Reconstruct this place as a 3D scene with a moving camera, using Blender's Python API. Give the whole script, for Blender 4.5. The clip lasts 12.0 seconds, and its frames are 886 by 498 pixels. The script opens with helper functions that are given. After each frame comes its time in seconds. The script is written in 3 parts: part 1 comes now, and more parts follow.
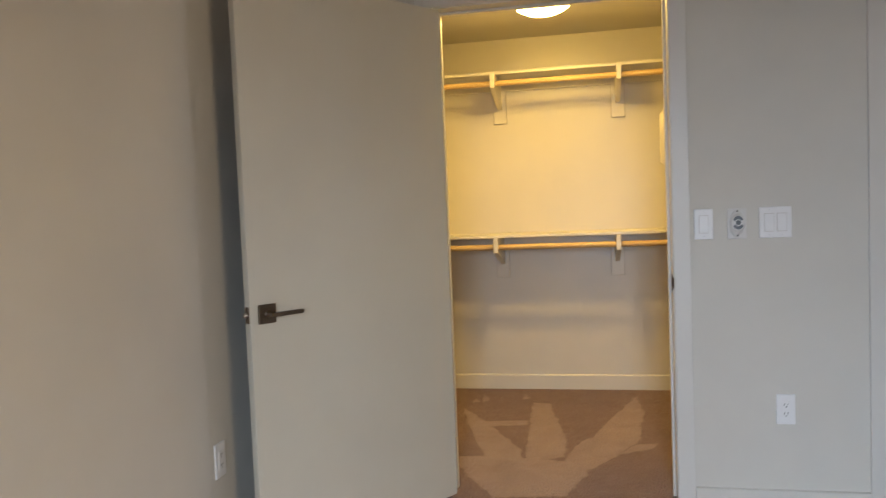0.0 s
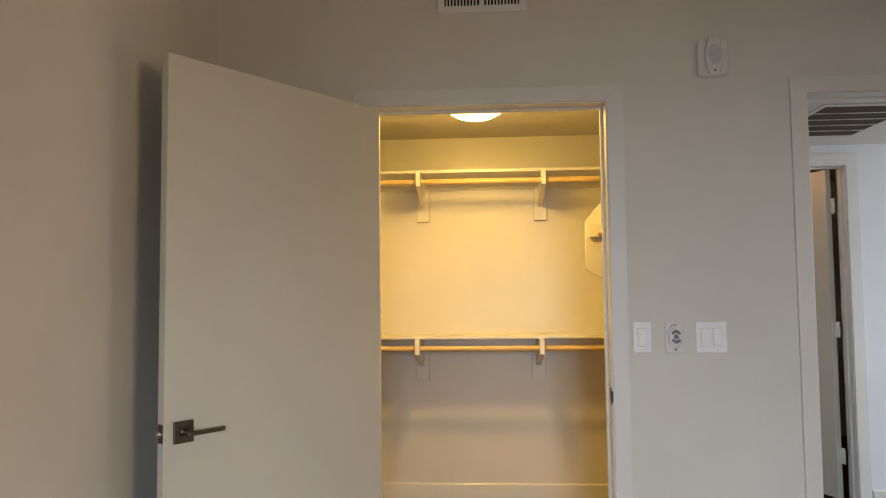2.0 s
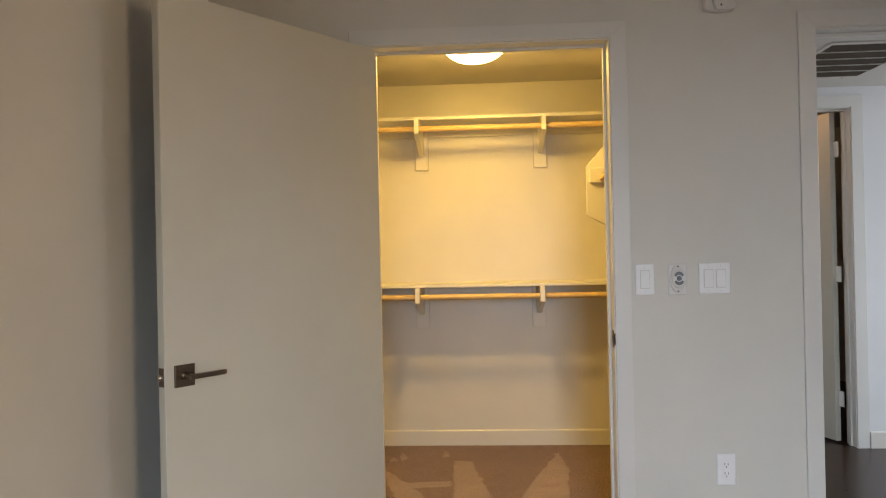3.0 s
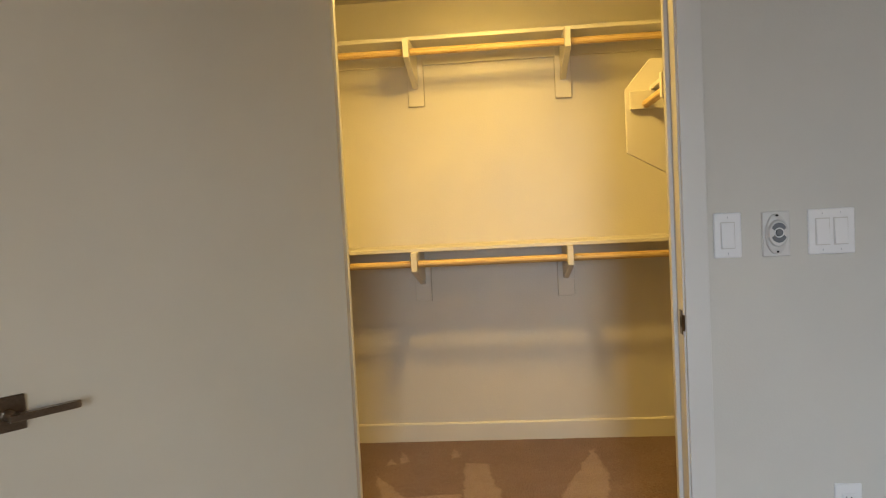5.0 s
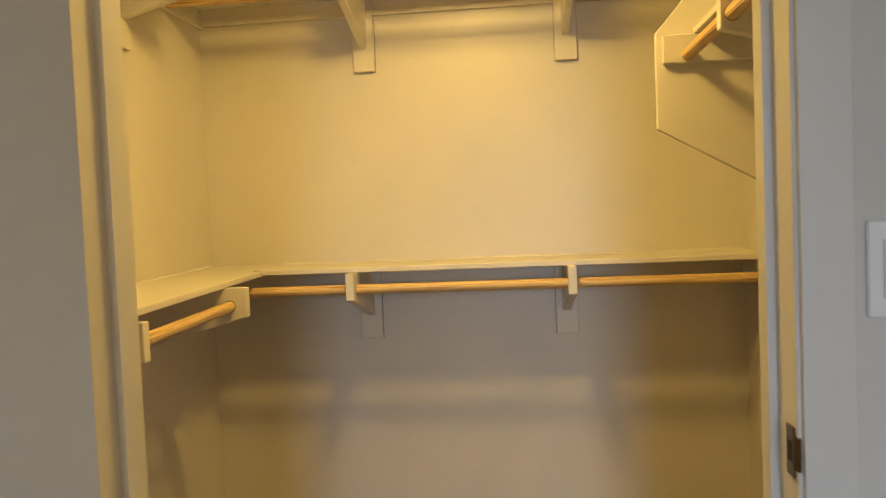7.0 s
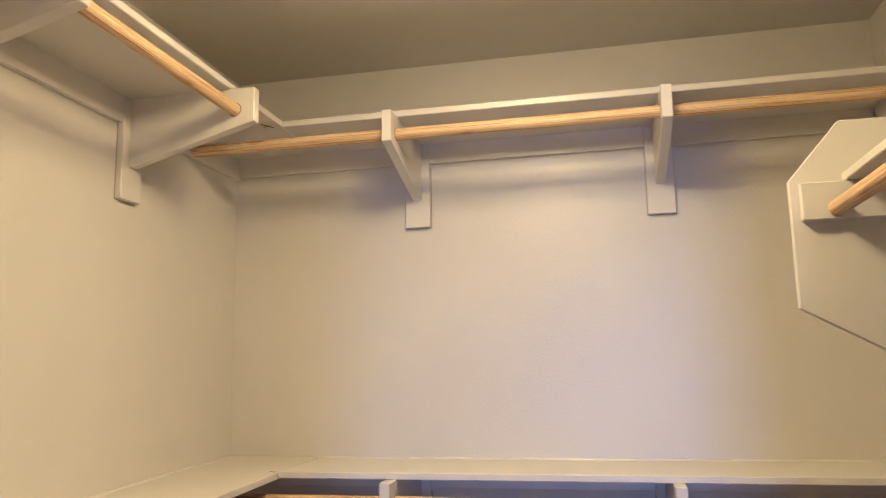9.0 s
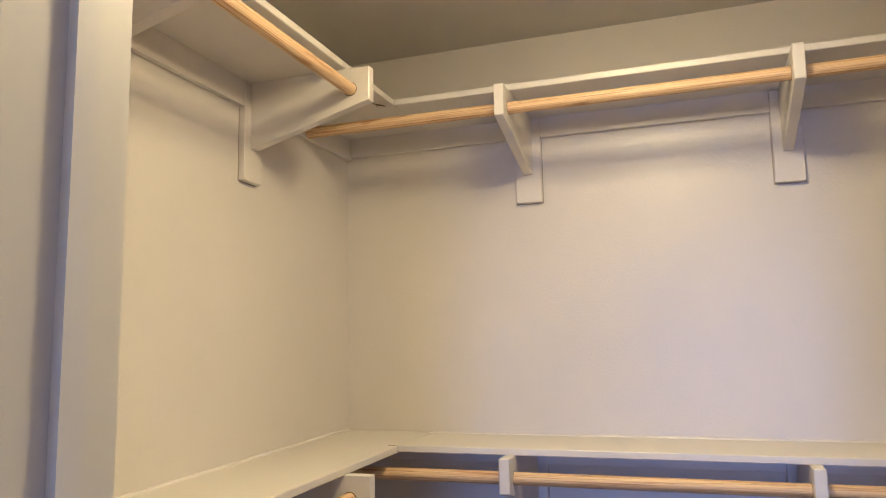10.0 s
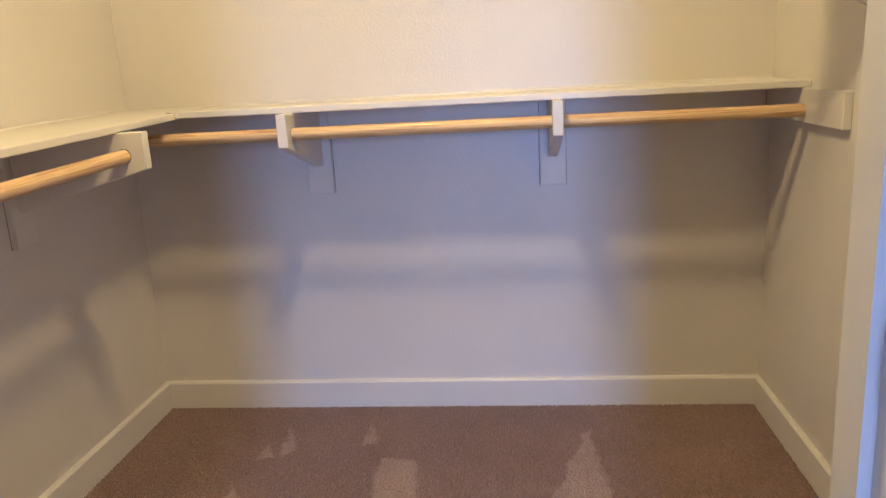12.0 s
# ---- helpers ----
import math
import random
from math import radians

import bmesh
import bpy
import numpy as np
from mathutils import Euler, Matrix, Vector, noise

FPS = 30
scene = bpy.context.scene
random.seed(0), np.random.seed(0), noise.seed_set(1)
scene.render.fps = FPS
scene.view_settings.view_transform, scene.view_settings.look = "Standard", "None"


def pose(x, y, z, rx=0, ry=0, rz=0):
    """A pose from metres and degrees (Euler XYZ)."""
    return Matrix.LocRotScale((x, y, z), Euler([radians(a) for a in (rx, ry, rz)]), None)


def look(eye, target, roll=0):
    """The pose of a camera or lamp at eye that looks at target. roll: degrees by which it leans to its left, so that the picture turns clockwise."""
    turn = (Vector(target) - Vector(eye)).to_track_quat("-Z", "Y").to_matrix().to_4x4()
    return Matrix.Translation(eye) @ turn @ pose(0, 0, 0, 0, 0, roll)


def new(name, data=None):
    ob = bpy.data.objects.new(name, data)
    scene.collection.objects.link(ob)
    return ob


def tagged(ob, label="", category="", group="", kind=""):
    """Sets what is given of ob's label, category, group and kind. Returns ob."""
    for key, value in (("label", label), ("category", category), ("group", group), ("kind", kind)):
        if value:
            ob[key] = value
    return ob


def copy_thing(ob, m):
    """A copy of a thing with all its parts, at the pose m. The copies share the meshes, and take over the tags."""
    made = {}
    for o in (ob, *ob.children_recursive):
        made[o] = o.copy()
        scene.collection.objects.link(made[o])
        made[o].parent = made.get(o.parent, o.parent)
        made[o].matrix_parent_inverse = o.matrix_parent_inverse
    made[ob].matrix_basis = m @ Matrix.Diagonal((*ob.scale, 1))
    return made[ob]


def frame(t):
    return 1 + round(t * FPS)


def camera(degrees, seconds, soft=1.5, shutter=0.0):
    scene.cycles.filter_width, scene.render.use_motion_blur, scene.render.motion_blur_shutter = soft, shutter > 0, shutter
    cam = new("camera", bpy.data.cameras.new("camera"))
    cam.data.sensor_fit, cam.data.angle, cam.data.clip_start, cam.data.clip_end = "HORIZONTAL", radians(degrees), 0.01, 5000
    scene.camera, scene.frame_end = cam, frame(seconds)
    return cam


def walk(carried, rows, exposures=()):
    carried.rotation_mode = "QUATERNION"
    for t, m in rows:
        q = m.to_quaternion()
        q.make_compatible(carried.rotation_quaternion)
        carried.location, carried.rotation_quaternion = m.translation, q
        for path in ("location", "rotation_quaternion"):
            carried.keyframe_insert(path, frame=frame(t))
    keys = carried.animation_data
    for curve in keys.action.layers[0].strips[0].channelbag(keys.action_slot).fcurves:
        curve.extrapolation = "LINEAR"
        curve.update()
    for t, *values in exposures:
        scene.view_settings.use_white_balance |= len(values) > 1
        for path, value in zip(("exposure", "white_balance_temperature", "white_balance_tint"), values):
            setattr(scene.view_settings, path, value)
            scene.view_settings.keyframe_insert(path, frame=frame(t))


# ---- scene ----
cam = camera(61.6, 12.0, 1.0, 0.3)
PATH = [
    (0, (0.102, 2.492, 1.228), (-0.305, 4.448, 1.121), -2.3),
    (0.5, (0.028, 2.555, 1.27), (-0.177, 4.544, 1.26), -2.2),
    (1, (-0.038, 2.581, 1.316), (-0.182, 4.572, 1.424), -1.5),
    (1.5, (-0.067, 2.596, 1.317), (-0.198, 4.587, 1.464), -0.9),
    (2, (-0.075, 2.614, 1.301), (-0.2, 4.607, 1.424), -0.6),
    (2.5, (-0.078, 2.629, 1.282), (-0.197, 4.625, 1.345), -0.8),
    (3, (-0.087, 2.653, 1.254), (-0.209, 4.649, 1.259), -1.2),
    (3.2, (-0.088, 2.682, 1.255), (-0.212, 4.678, 1.227), -1.3),
    (5, (-0.068, 3.547, 1.235), (-0.24, 5.536, 1.128), -2.9),
    (5.5, (-0.037, 3.806, 1.212), (-0.222, 5.794, 1.098), -2.9),
    (6, (0.018, 4.115, 1.214), (-0.166, 6.102, 1.092), -2.8),
    (6.5, (0.045, 4.355, 1.208), (-0.134, 6.342, 1.082), -2.6),
    (6.7, (0.059, 4.461, 1.208), (-0.127, 6.448, 1.090), -2.5),
    (8.3, (0.035, 5.084, 1.305), (-0.271, 7.051, 1.493), -1.7),
    (8.5, (0.034, 5.106, 1.322), (-0.291, 7.065, 1.557), -1.5),
    (9, (0.064, 5.142, 1.33), (-0.347, 7.074, 1.643), -1.1),
    (9.5, (0.01, 5.144, 1.313), (-0.538, 7.044, 1.61), -1.4),
    (10, (-0.002, 5.141, 1.325), (-0.653, 7.014, 1.586), -1.0),
    (10.5, (0.058, 5.146, 1.291), (-0.461, 7.068, 1.487), -0.8),
    (11, (0.106, 5.126, 1.231), (-0.245, 7.094, 1.173), -1.8),
    (11.1, (0.112, 5.103, 1.225), (-0.213, 7.072, 1.1), -1.9),
    (11.5, (0.133, 5.105, 1.175), (-0.133, 7.061, 0.855), -2.7),
    (12, (0.124, 5.086, 1.129), (-0.087, 7.019, 0.658), -3.2),
]

# ---- exposure and light ----
EXPOSURES = [(0, 0.06, 6600, 10), (0.6, 0.07, 6650, 10), (1.5, 0.13, 7000, 11), (5.0, 0.0, 6800, 8), (6.7, -0.15, 6800, 7),
             (8.3, -0.18, 4750, 27), (9.0, -0.12, 4350, 31), (10.2, -0.14, 4230, 31), (11.0, -0.08, 4250, 30), (11.5, 0.08, 4350, 28), (12.0, 0.28, 4480, 27)]
walk(cam, [(t, look(eye, target, roll)) for t, eye, target, roll in PATH], EXPOSURES)

world = bpy.data.worlds.new("sky")
scene.world = world
world.use_nodes = True
wt = world.node_tree
sky = wt.nodes.new("ShaderNodeTexSky")
sky.sky_type, sky.sun_disc, sky.sun_elevation, sky.sun_rotation = "NISHITA", False, radians(48), radians(120)
wt.links.new(sky.outputs[0], wt.nodes["Background"].inputs[0])
wt.nodes["Background"].inputs[1].default_value = 0.06


def area_light(name, m, w, h, power, colour, spread=180):
    data = bpy.data.lights.new(name, "AREA")
    data.shape, data.size, data.size_y, data.energy, data.color, data.spread = "RECTANGLE", w, h, power, colour, radians(spread)
    ob = new(name, data)
    ob.matrix_world = m
    return ob


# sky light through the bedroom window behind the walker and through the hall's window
area_light("bedroom_daylight", look((0.25, -0.1, 1.45), (1.0, 5.5, -2.9)), 0.9, 1.6, 75, (0.645, 0.80, 1.0), 95)
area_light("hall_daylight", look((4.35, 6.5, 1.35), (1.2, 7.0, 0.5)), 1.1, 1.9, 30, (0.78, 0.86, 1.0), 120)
# warm daylight off sunlit walls outside, through the window in the right wall
area_light("bedroom_warm_daylight", look((3.33, 1.25, 1.7), (-1.0, 3.7, 1.1)), 1.35, 1.45, 12, (1.0, 0.76, 0.47), 90)
# unseen warm lamp, assumed in the room beyond the hall to warm its door
bulb = bpy.data.lights.new("far_room_lamp", "POINT")
bulb.energy, bulb.color, bulb.shadow_soft_size = 3.2, (1.0, 0.56, 0.24), 0.05
new("far_room_lamp", bulb).location = (1.5, 7.72, 2.14)
LAMP_COLOUR, LAMP_STRENGTH = (1.0, 0.637, 0.155), 53.0
# the lit core of the closet lamp, under its dome
core = bpy.data.lights.new("closet_lamp_core", "AREA")
core.shape, core.size, core.energy, core.color = "DISK", 0.13, 12.5, LAMP_COLOUR
new("closet_lamp_core", core).location = (-0.137, 6.38, 2.188)


# ---- materials ----
class Mat:
    """A node material with a few shorthands."""

    def __init__(self, name, colour, rough=0.5, metal=0.0):
        self.m = bpy.data.materials.new(name)
        self.m.use_nodes = True
        self.t = self.m.node_tree
        self.b = self.t.nodes["Principled BSDF"]
        self.b.inputs["Base Color"].default_value = (*colour, 1)
        self.b.inputs["Roughness"].default_value = rough
        self.b.inputs["Metallic"].default_value = metal
        self.coord = None

    def node(self, kind, **props):
        n = self.t.nodes.new(kind)
        for k, v in props.items():
            setattr(n, k, v)
        return n

    def link(self, a, b):
        self.t.links.new(a, b)

    def coords(self, scale=(1, 1, 1), world_space=False):
        if world_space:
            src = self.node("ShaderNodeNewGeometry").outputs["Position"]
        else:
            src = self.node("ShaderNodeTexCoord").outputs["Object"]
        mp = self.node("ShaderNodeMapping")
        mp.inputs["Scale"].default_value = scale
        self.link(src, mp.inputs[0])
        return mp.outputs[0]

    def noise(self, scale, vec, detail=3.0, rough=0.55, distortion=0.0):
        n = self.node("ShaderNodeTexNoise")
        n.inputs["Scale"].default_value, n.inputs["Detail"].default_value = scale, detail
        n.inputs["Roughness"].default_value, n.inputs["Distortion"].default_value = rough, distortion
        self.link(vec, n.inputs["Vector"])
        return n.outputs["Fac"]

    def ramp(self, fac, stops):
        r = self.node("ShaderNodeValToRGB")
        e = r.color_ramp.elements
        while len(e) < len(stops):
            e.new(0.5)
        for el, (p, c) in zip(e, stops):
            el.position, el.color = p, (*c, 1)
        self.link(fac, r.inputs[0])
        return r.outputs[0]

    def math(self, op, a, b=None, clamp=False):
        n = self.node("ShaderNodeMath", operation=op, use_clamp=clamp)
        for i, v in enumerate((a, b)):
            if v is None:
                continue
            if isinstance(v, (int, float)):
                n.inputs[i].default_value = v
            else:
                self.link(v, n.inputs[i])
        return n.outputs[0]

    def mix(self, fac, a, b, blend="MIX"):
        n = self.node("ShaderNodeMix", data_type="RGBA", blend_type=blend)
        for sock, v in ((n.inputs[0], fac), (n.inputs[6], a), (n.inputs[7], b)):
            if isinstance(v, (int, float)):
                sock.default_value = v
            elif isinstance(v, tuple):
                sock.default_value = (*v, 1)
            else:
                self.link(v, sock)
        return n.outputs[2]

    def colour(self, sock):
        self.link(sock, self.b.inputs["Base Color"])

    def rough(self, fac, lo, hi):
        n = self.node("ShaderNodeMapRange")
        n.inputs[3].default_value, n.inputs[4].default_value = lo, hi
        self.link(fac, n.inputs[0])
        self.link(n.outputs[0], self.b.inputs["Roughness"])

    def bump(self, height, strength, distance):
        n = self.node("ShaderNodeBump")
        n.inputs["Strength"].default_value, n.inputs["Distance"].default_value = strength, distance
        self.link(height, n.inputs["Height"])
        self.link(n.outputs[0], self.b.inputs["Normal"])


def paint(name, colour, rough, peel=0.25, size=170.0):
    """Rolled wall paint: faint blotches and orange-peel relief."""
    k = Mat(name, colour, rough)
    v = k.coords(world_space=True)
    big, fine = k.noise(1.6, v, 4.0), k.noise(size, v, 2.0)
    lo = tuple(c * 0.95 for c in colour)
    hi = tuple(min(1, c * 1.035) for c in colour)
    k.colour(k.ramp(big, [(0.3, lo), (0.7, hi)]))
    k.rough(big, rough - 0.06, rough + 0.06)
    k.bump(fine, peel, 0.0012)
    return k.m


def plain(name, colour, rough, metal=0.0, grain=60.0, spread=0.08, bump=0.08):
    k = Mat(name, colour, rough, metal)
    v = k.coords()
    n, big = k.noise(grain, v, 3.0), k.noise(4.0, v, 3.0)
    f = k.math("MULTIPLY", k.math("ADD", n, big), 0.5)
    k.colour(k.ramp(f, [(0.3, tuple(c * (1 - spread) for c in colour)), (0.7, tuple(min(1, c * (1 + spread)) for c in colour))]))
    k.rough(big, max(0.02, rough - 0.07), rough + 0.07)
    if bump:
        k.bump(n, bump, 0.0006)
    return k.m


def pine(name):
    """Pine dowel: grain drawn out along local x."""
    k = Mat(name, (0.6, 0.36, 0.15), 0.42)
    v = k.coords((0.45, 95, 95))
    info = k.node("ShaderNodeObjectInfo")
    off = k.node("ShaderNodeVectorMath", operation="ADD")
    k.link(v, off.inputs[0])
    k.link(info.outputs["Random"], off.inputs[1])
    w = k.noise(2.2, off.outputs[0], 4.0, 0.6, 1.6)
    fibre = k.noise(9.0, k.coords((3, 90, 90)), 2.0)
    streak = k.ramp(w, [(0.35, (0.42, 0.26, 0.10)), (0.41, (0.66, 0.48, 0.225)), (0.54, (0.73, 0.555, 0.285)), (0.58, (0.46, 0.29, 0.12)), (0.62, (0.70, 0.52, 0.26))])
    knots = k.noise(3.0, k.coords((2.2, 8, 8)), 1.0)
    dark = k.ramp(knots, [(0.70, (1, 1, 1)), (0.78, (0.7, 0.58, 0.5))])
    lines = k.ramp(k.noise(1.0, k.coords((1.6, 150, 150)), 4.0, 0.6, 1.5), [(0.40, (0.62, 0.49, 0.36)), (0.49, (0.97, 0.96, 0.94))])
    k.colour(k.mix(1.0, k.mix(1.0, streak, dark, "MULTIPLY"), lines, "MULTIPLY"))
    k.rough(fibre, 0.36, 0.55)
    k.bump(fibre, 0.12, 0.0006)
    return k.m


# vacuum and foot marks in the pile, each a patch with straight sides (x, y)
SWATHES = [
    ((-0.731, 6.929), (-0.576, 6.696), (-0.306, 6.188), (-0.281, 5.979), (-0.45, 5.993), (-0.649, 6.63)),
    ((-0.331, 7.09), (-0.215, 7.07), (-0.084, 6.371), (-0.084, 6.09), (-0.264, 6.0), (-0.279, 6.288)),
    ((0.310, 7.29), (0.339, 6.944), (0.284, 6.365), (0.16, 6.134), (0.031, 6.397), (0.18, 6.85)),
    ((0.031, 6.397), (0.17, 6.134), (0.026, 5.9), (-0.08, 6.0), (-0.055, 6.209)),
    ((-0.46, 6.06), (0.03, 6.06), (0.027, 5.86), (-0.063, 5.60), (-0.36, 5.55), (-0.578, 5.924), (-0.605, 6.069)),
    ((0.265, 6.305), (0.36, 6.33), (0.345, 6.25), (0.17, 6.15)), ((-0.57, 6.57), (-0.546, 6.66), (-0.318, 6.70), (-0.312, 6.61)),
    ((-0.636, 7.10), (-0.647, 7.27), (-0.60, 7.125)), ((-0.70, 7.075), (-0.692, 7.17), (-0.655, 7.095)), ((-0.39, 7.16), (-0.387, 7.30), (-0.344, 7.165)),
]


def carpet(name):
    k = Mat(name, (0.3, 0.2, 0.14), 0.95)
    pos = k.coords(world_space=True)
    sep, rag = k.node("ShaderNodeSeparateXYZ"), k.node("ShaderNodeSeparateXYZ")
    k.link(pos, sep.inputs[0])
    ragged = k.node("ShaderNodeTexNoise")
    ragged.inputs["Scale"].default_value, ragged.inputs["Detail"].default_value, ragged.inputs["Roughness"].default_value = 13.0, 5.0, 0.7
    k.link(pos, ragged.inputs["Vector"])
    k.link(ragged.outputs["Color"], rag.inputs[0])
    x = k.math("ADD", sep.outputs[0], k.math("MULTIPLY", k.math("SUBTRACT", rag.outputs[0], 0.5), 0.085))
    y = k.math("ADD", sep.outputs[1], k.math("MULTIPLY", k.math("SUBTRACT", rag.outputs[1], 0.5), 0.085))
    mask = None
    for pts in SWATHES:
        cx, cy = sum(p[0] for p in pts) / len(pts), sum(p[1] for p in pts) / len(pts)
        one = None
        for (ax, ay), (bx, by) in zip(pts, pts[1:] + pts[:1]):
            nx, ny = ay - by, bx - ax
            ln = math.hypot(nx, ny)
            nx, ny = nx / ln, ny / ln
            if nx * (cx - ax) + ny * (cy - ay) < 0:
                nx, ny = -nx, -ny
            d = k.math("ADD", k.math("ADD", k.math("MULTIPLY", x, nx), k.math("MULTIPLY", y, ny)), -(nx * ax + ny * ay) + 0.008)
            one = d if one is None else k.math("MINIMUM", one, d)
        one = k.math("MULTIPLY", one, 75.0, True)
        mask = one if mask is None else k.math("MAXIMUM", mask, one)
    blot = k.noise(5.0, pos, 5.0, 0.65)
    grain = k.noise(260.0, pos, 2.0)
    base = k.ramp(blot, [(0.3, (0.195, 0.126, 0.109)), (0.7, (0.243, 0.160, 0.138))])
    light = k.ramp(blot, [(0.3, (0.33, 0.236, 0.20)), (0.7, (0.385, 0.28, 0.237))])
    patchy = k.ramp(k.noise(7.0, pos, 4.0, 0.6), [(0.3, (0.78, 0.78, 0.78)), (0.55, (1.0, 1.0, 1.0))])
    c = k.mix(k.math("MULTIPLY", mask, patchy), base, light)
    isl = k.node("ShaderNodeNewGeometry").outputs["Random Per Island"]
    v = k.math("ADD", k.math("MULTIPLY", isl, 0.35), k.math("MULTIPLY", grain, 0.9))
    k.colour(k.mix(1.0, c, k.ramp(v, [(0.25, (0.84, 0.84, 0.84)), (0.85, (1.12, 1.12, 1.12))]), "MULTIPLY"))
    loops = k.node("ShaderNodeTexVoronoi")
    loops.inputs["Scale"].default_value, loops.inputs["Randomness"].default_value = 92.0, 0.75
    k.link(pos, loops.inputs["Vector"])
    height = k.math("SUBTRACT", k.math("MULTIPLY", grain, 0.4), loops.outputs["Distance"])
    k.bump(height, 0.75, 0.006)
    k.b.inputs["Sheen Weight"].default_value = 0.25
    return k.m


def planks(name):
    """Dark stained wood floor."""
    k = Mat(name, (0.03, 0.016, 0.011), 0.3)
    v = k.coords((9, 1.2, 1), True)
    g = k.noise(6.0, v, 5.0, 0.6, 0.8)
    k.colour(k.ramp(g, [(0.3, (0.017, 0.009, 0.006)), (0.7, (0.05, 0.026, 0.018))]))
    k.rough(g, 0.22, 0.4)
    k.bump(g, 0.1, 0.001)
    return k.m


def glow(name, colour, strength):
    k = Mat(name, (0.9, 0.88, 0.82), 0.35)
    k.b.inputs["Emission Color"].default_value = (*colour, 1)
    k.b.inputs["Emission Strength"].default_value = strength
    return k.m


M_WALL = paint("room_paint", (0.63, 0.61, 0.555), 0.72)
M_CLOSET = paint("closet_paint", (0.625, 0.595, 0.545), 0.36, 0.55, 130.0)
M_CEIL = paint("ceiling_paint", (0.62, 0.60, 0.56), 0.85, 0.4, 90.0)
M_HALL = paint("hall_paint", (0.68, 0.68, 0.68), 0.7)
M_TRIM = paint("trim_paint", (0.66, 0.645, 0.605), 0.38, 0.10, 60.0)
M_DOOR = paint("door_paint", (0.58, 0.555, 0.475), 0.42, 0.14, 110.0)
M_SHELF = paint("shelf_paint", (0.66, 0.63, 0.575), 0.36, 0.12, 80.0)
M_BEAD = paint("gloss_caulk", (0.68, 0.65, 0.60), 0.2, 0.05, 60.0)
M_PINE = pine("pine_rod")
M_CARPET = carpet("tan_carpet")
M_WOODFLOOR = planks("dark_wood_floor")
M_BRONZE = plain("aged_bronze", (0.17, 0.13, 0.095), 0.33, 0.95, 200.0, 0.25)
M_STEEL = plain("brushed_steel", (0.62, 0.61, 0.60), 0.24, 1.0, 200.0, 0.1)
M_WHITE = plain("white_plastic", (0.82, 0.82, 0.82), 0.3, 0.0, 40.0, 0.02, 0.0)
M_OFFWHITE = plain("alarm_plastic", (0.66, 0.645, 0.62), 0.4, 0.0, 40.0, 0.03, 0.0)
M_GREY = plain("grey_plastic", (0.42, 0.43, 0.45), 0.35, 0.0, 40.0, 0.04, 0.0)
M_SLATE = plain("slate_plastic", (0.13, 0.14, 0.155), 0.4, 0.0, 40.0, 0.05, 0.0)
# near-black painted for shade in holes, slots and gaps; also dark screws and LED
M_DARK = plain("dark_gap", (0.018, 0.016, 0.015), 0.7)
M_VENT = plain("white_enamel", (0.72, 0.71, 0.68), 0.4, 0.0, 40.0, 0.03, 0.0)
M_JOINT = plain("brown_joint", (0.34, 0.295, 0.245), 0.8, 0.0, 90.0, 0.3)
# grey painted for the shade in the groove along the casings
M_GROOVE = plain("groove_shade", (0.50, 0.48, 0.45), 0.8, 0.0, 90.0, 0.15)
M_FILTER = plain("brown_filter", (0.05, 0.031, 0.014), 0.9, 0.0, 300.0, 0.3, 0.3)
M_GLOW = glow("lamp_glass", LAMP_COLOUR, LAMP_STRENGTH)
M_GROUND = plain("outdoor_ground", (0.22, 0.2, 0.16), 0.9, 0.0, 1.0, 0.2)
kg = Mat("window_glass", (1, 1, 1), 0.02)
kg.b.inputs["Transmission Weight"].default_value = 1.0
M_GLASS = kg.m


# ---- mesh helpers ----
def box(bm, x0, x1, y0, y1, z0, z1, bevel=0.0, seg=1):
    vs = [bm.verts.new(p) for p in ((x0, y0, z0), (x1, y0, z0), (x1, y1, z0), (x0, y1, z0), (x0, y0, z1), (x1, y0, z1), (x1, y1, z1), (x0, y1, z1))]
    fs = [bm.faces.new([vs[i] for i in q]) for q in ((0, 3, 2, 1), (4, 5, 6, 7), (0, 1, 5, 4), (1, 2, 6, 5), (2, 3, 7, 6), (3, 0, 4, 7))]
    if bevel:
        es = {e for f in fs for e in f.edges}
        bmesh.ops.bevel(bm, geom=list(es), offset=bevel, segments=seg, affect="EDGES", profile=0.5)
    return bm


def boxes(*args, bevel=0.0):
    bm = bmesh.new()
    for a in args:
        box(bm, *a, bevel=bevel)
    return bm


def prism(points, axis, a, b, bevel=0.0):
    """A polygon drawn out along an axis. points are in the two other axes, in the order x, y, z."""
    bm = bmesh.new()

    def at(p, c):
        q = list(p)
        q.insert("xyz".index(axis), c)
        return q
    lo = [bm.verts.new(at(p, a)) for p in points]
    hi = [bm.verts.new(at(p, b)) for p in points]
    n = len(points)
    bm.faces.new(lo)
    bm.faces.new(hi[::-1])
    for i in range(n):
        bm.faces.new((lo[i], hi[i], hi[(i + 1) % n], lo[(i + 1) % n]))
    bmesh.ops.recalc_face_normals(bm, faces=bm.faces)
    if bevel:
        bmesh.ops.bevel(bm, geom=list(bm.edges), offset=bevel, segments=1, affect="EDGES", profile=0.5)
    return bm


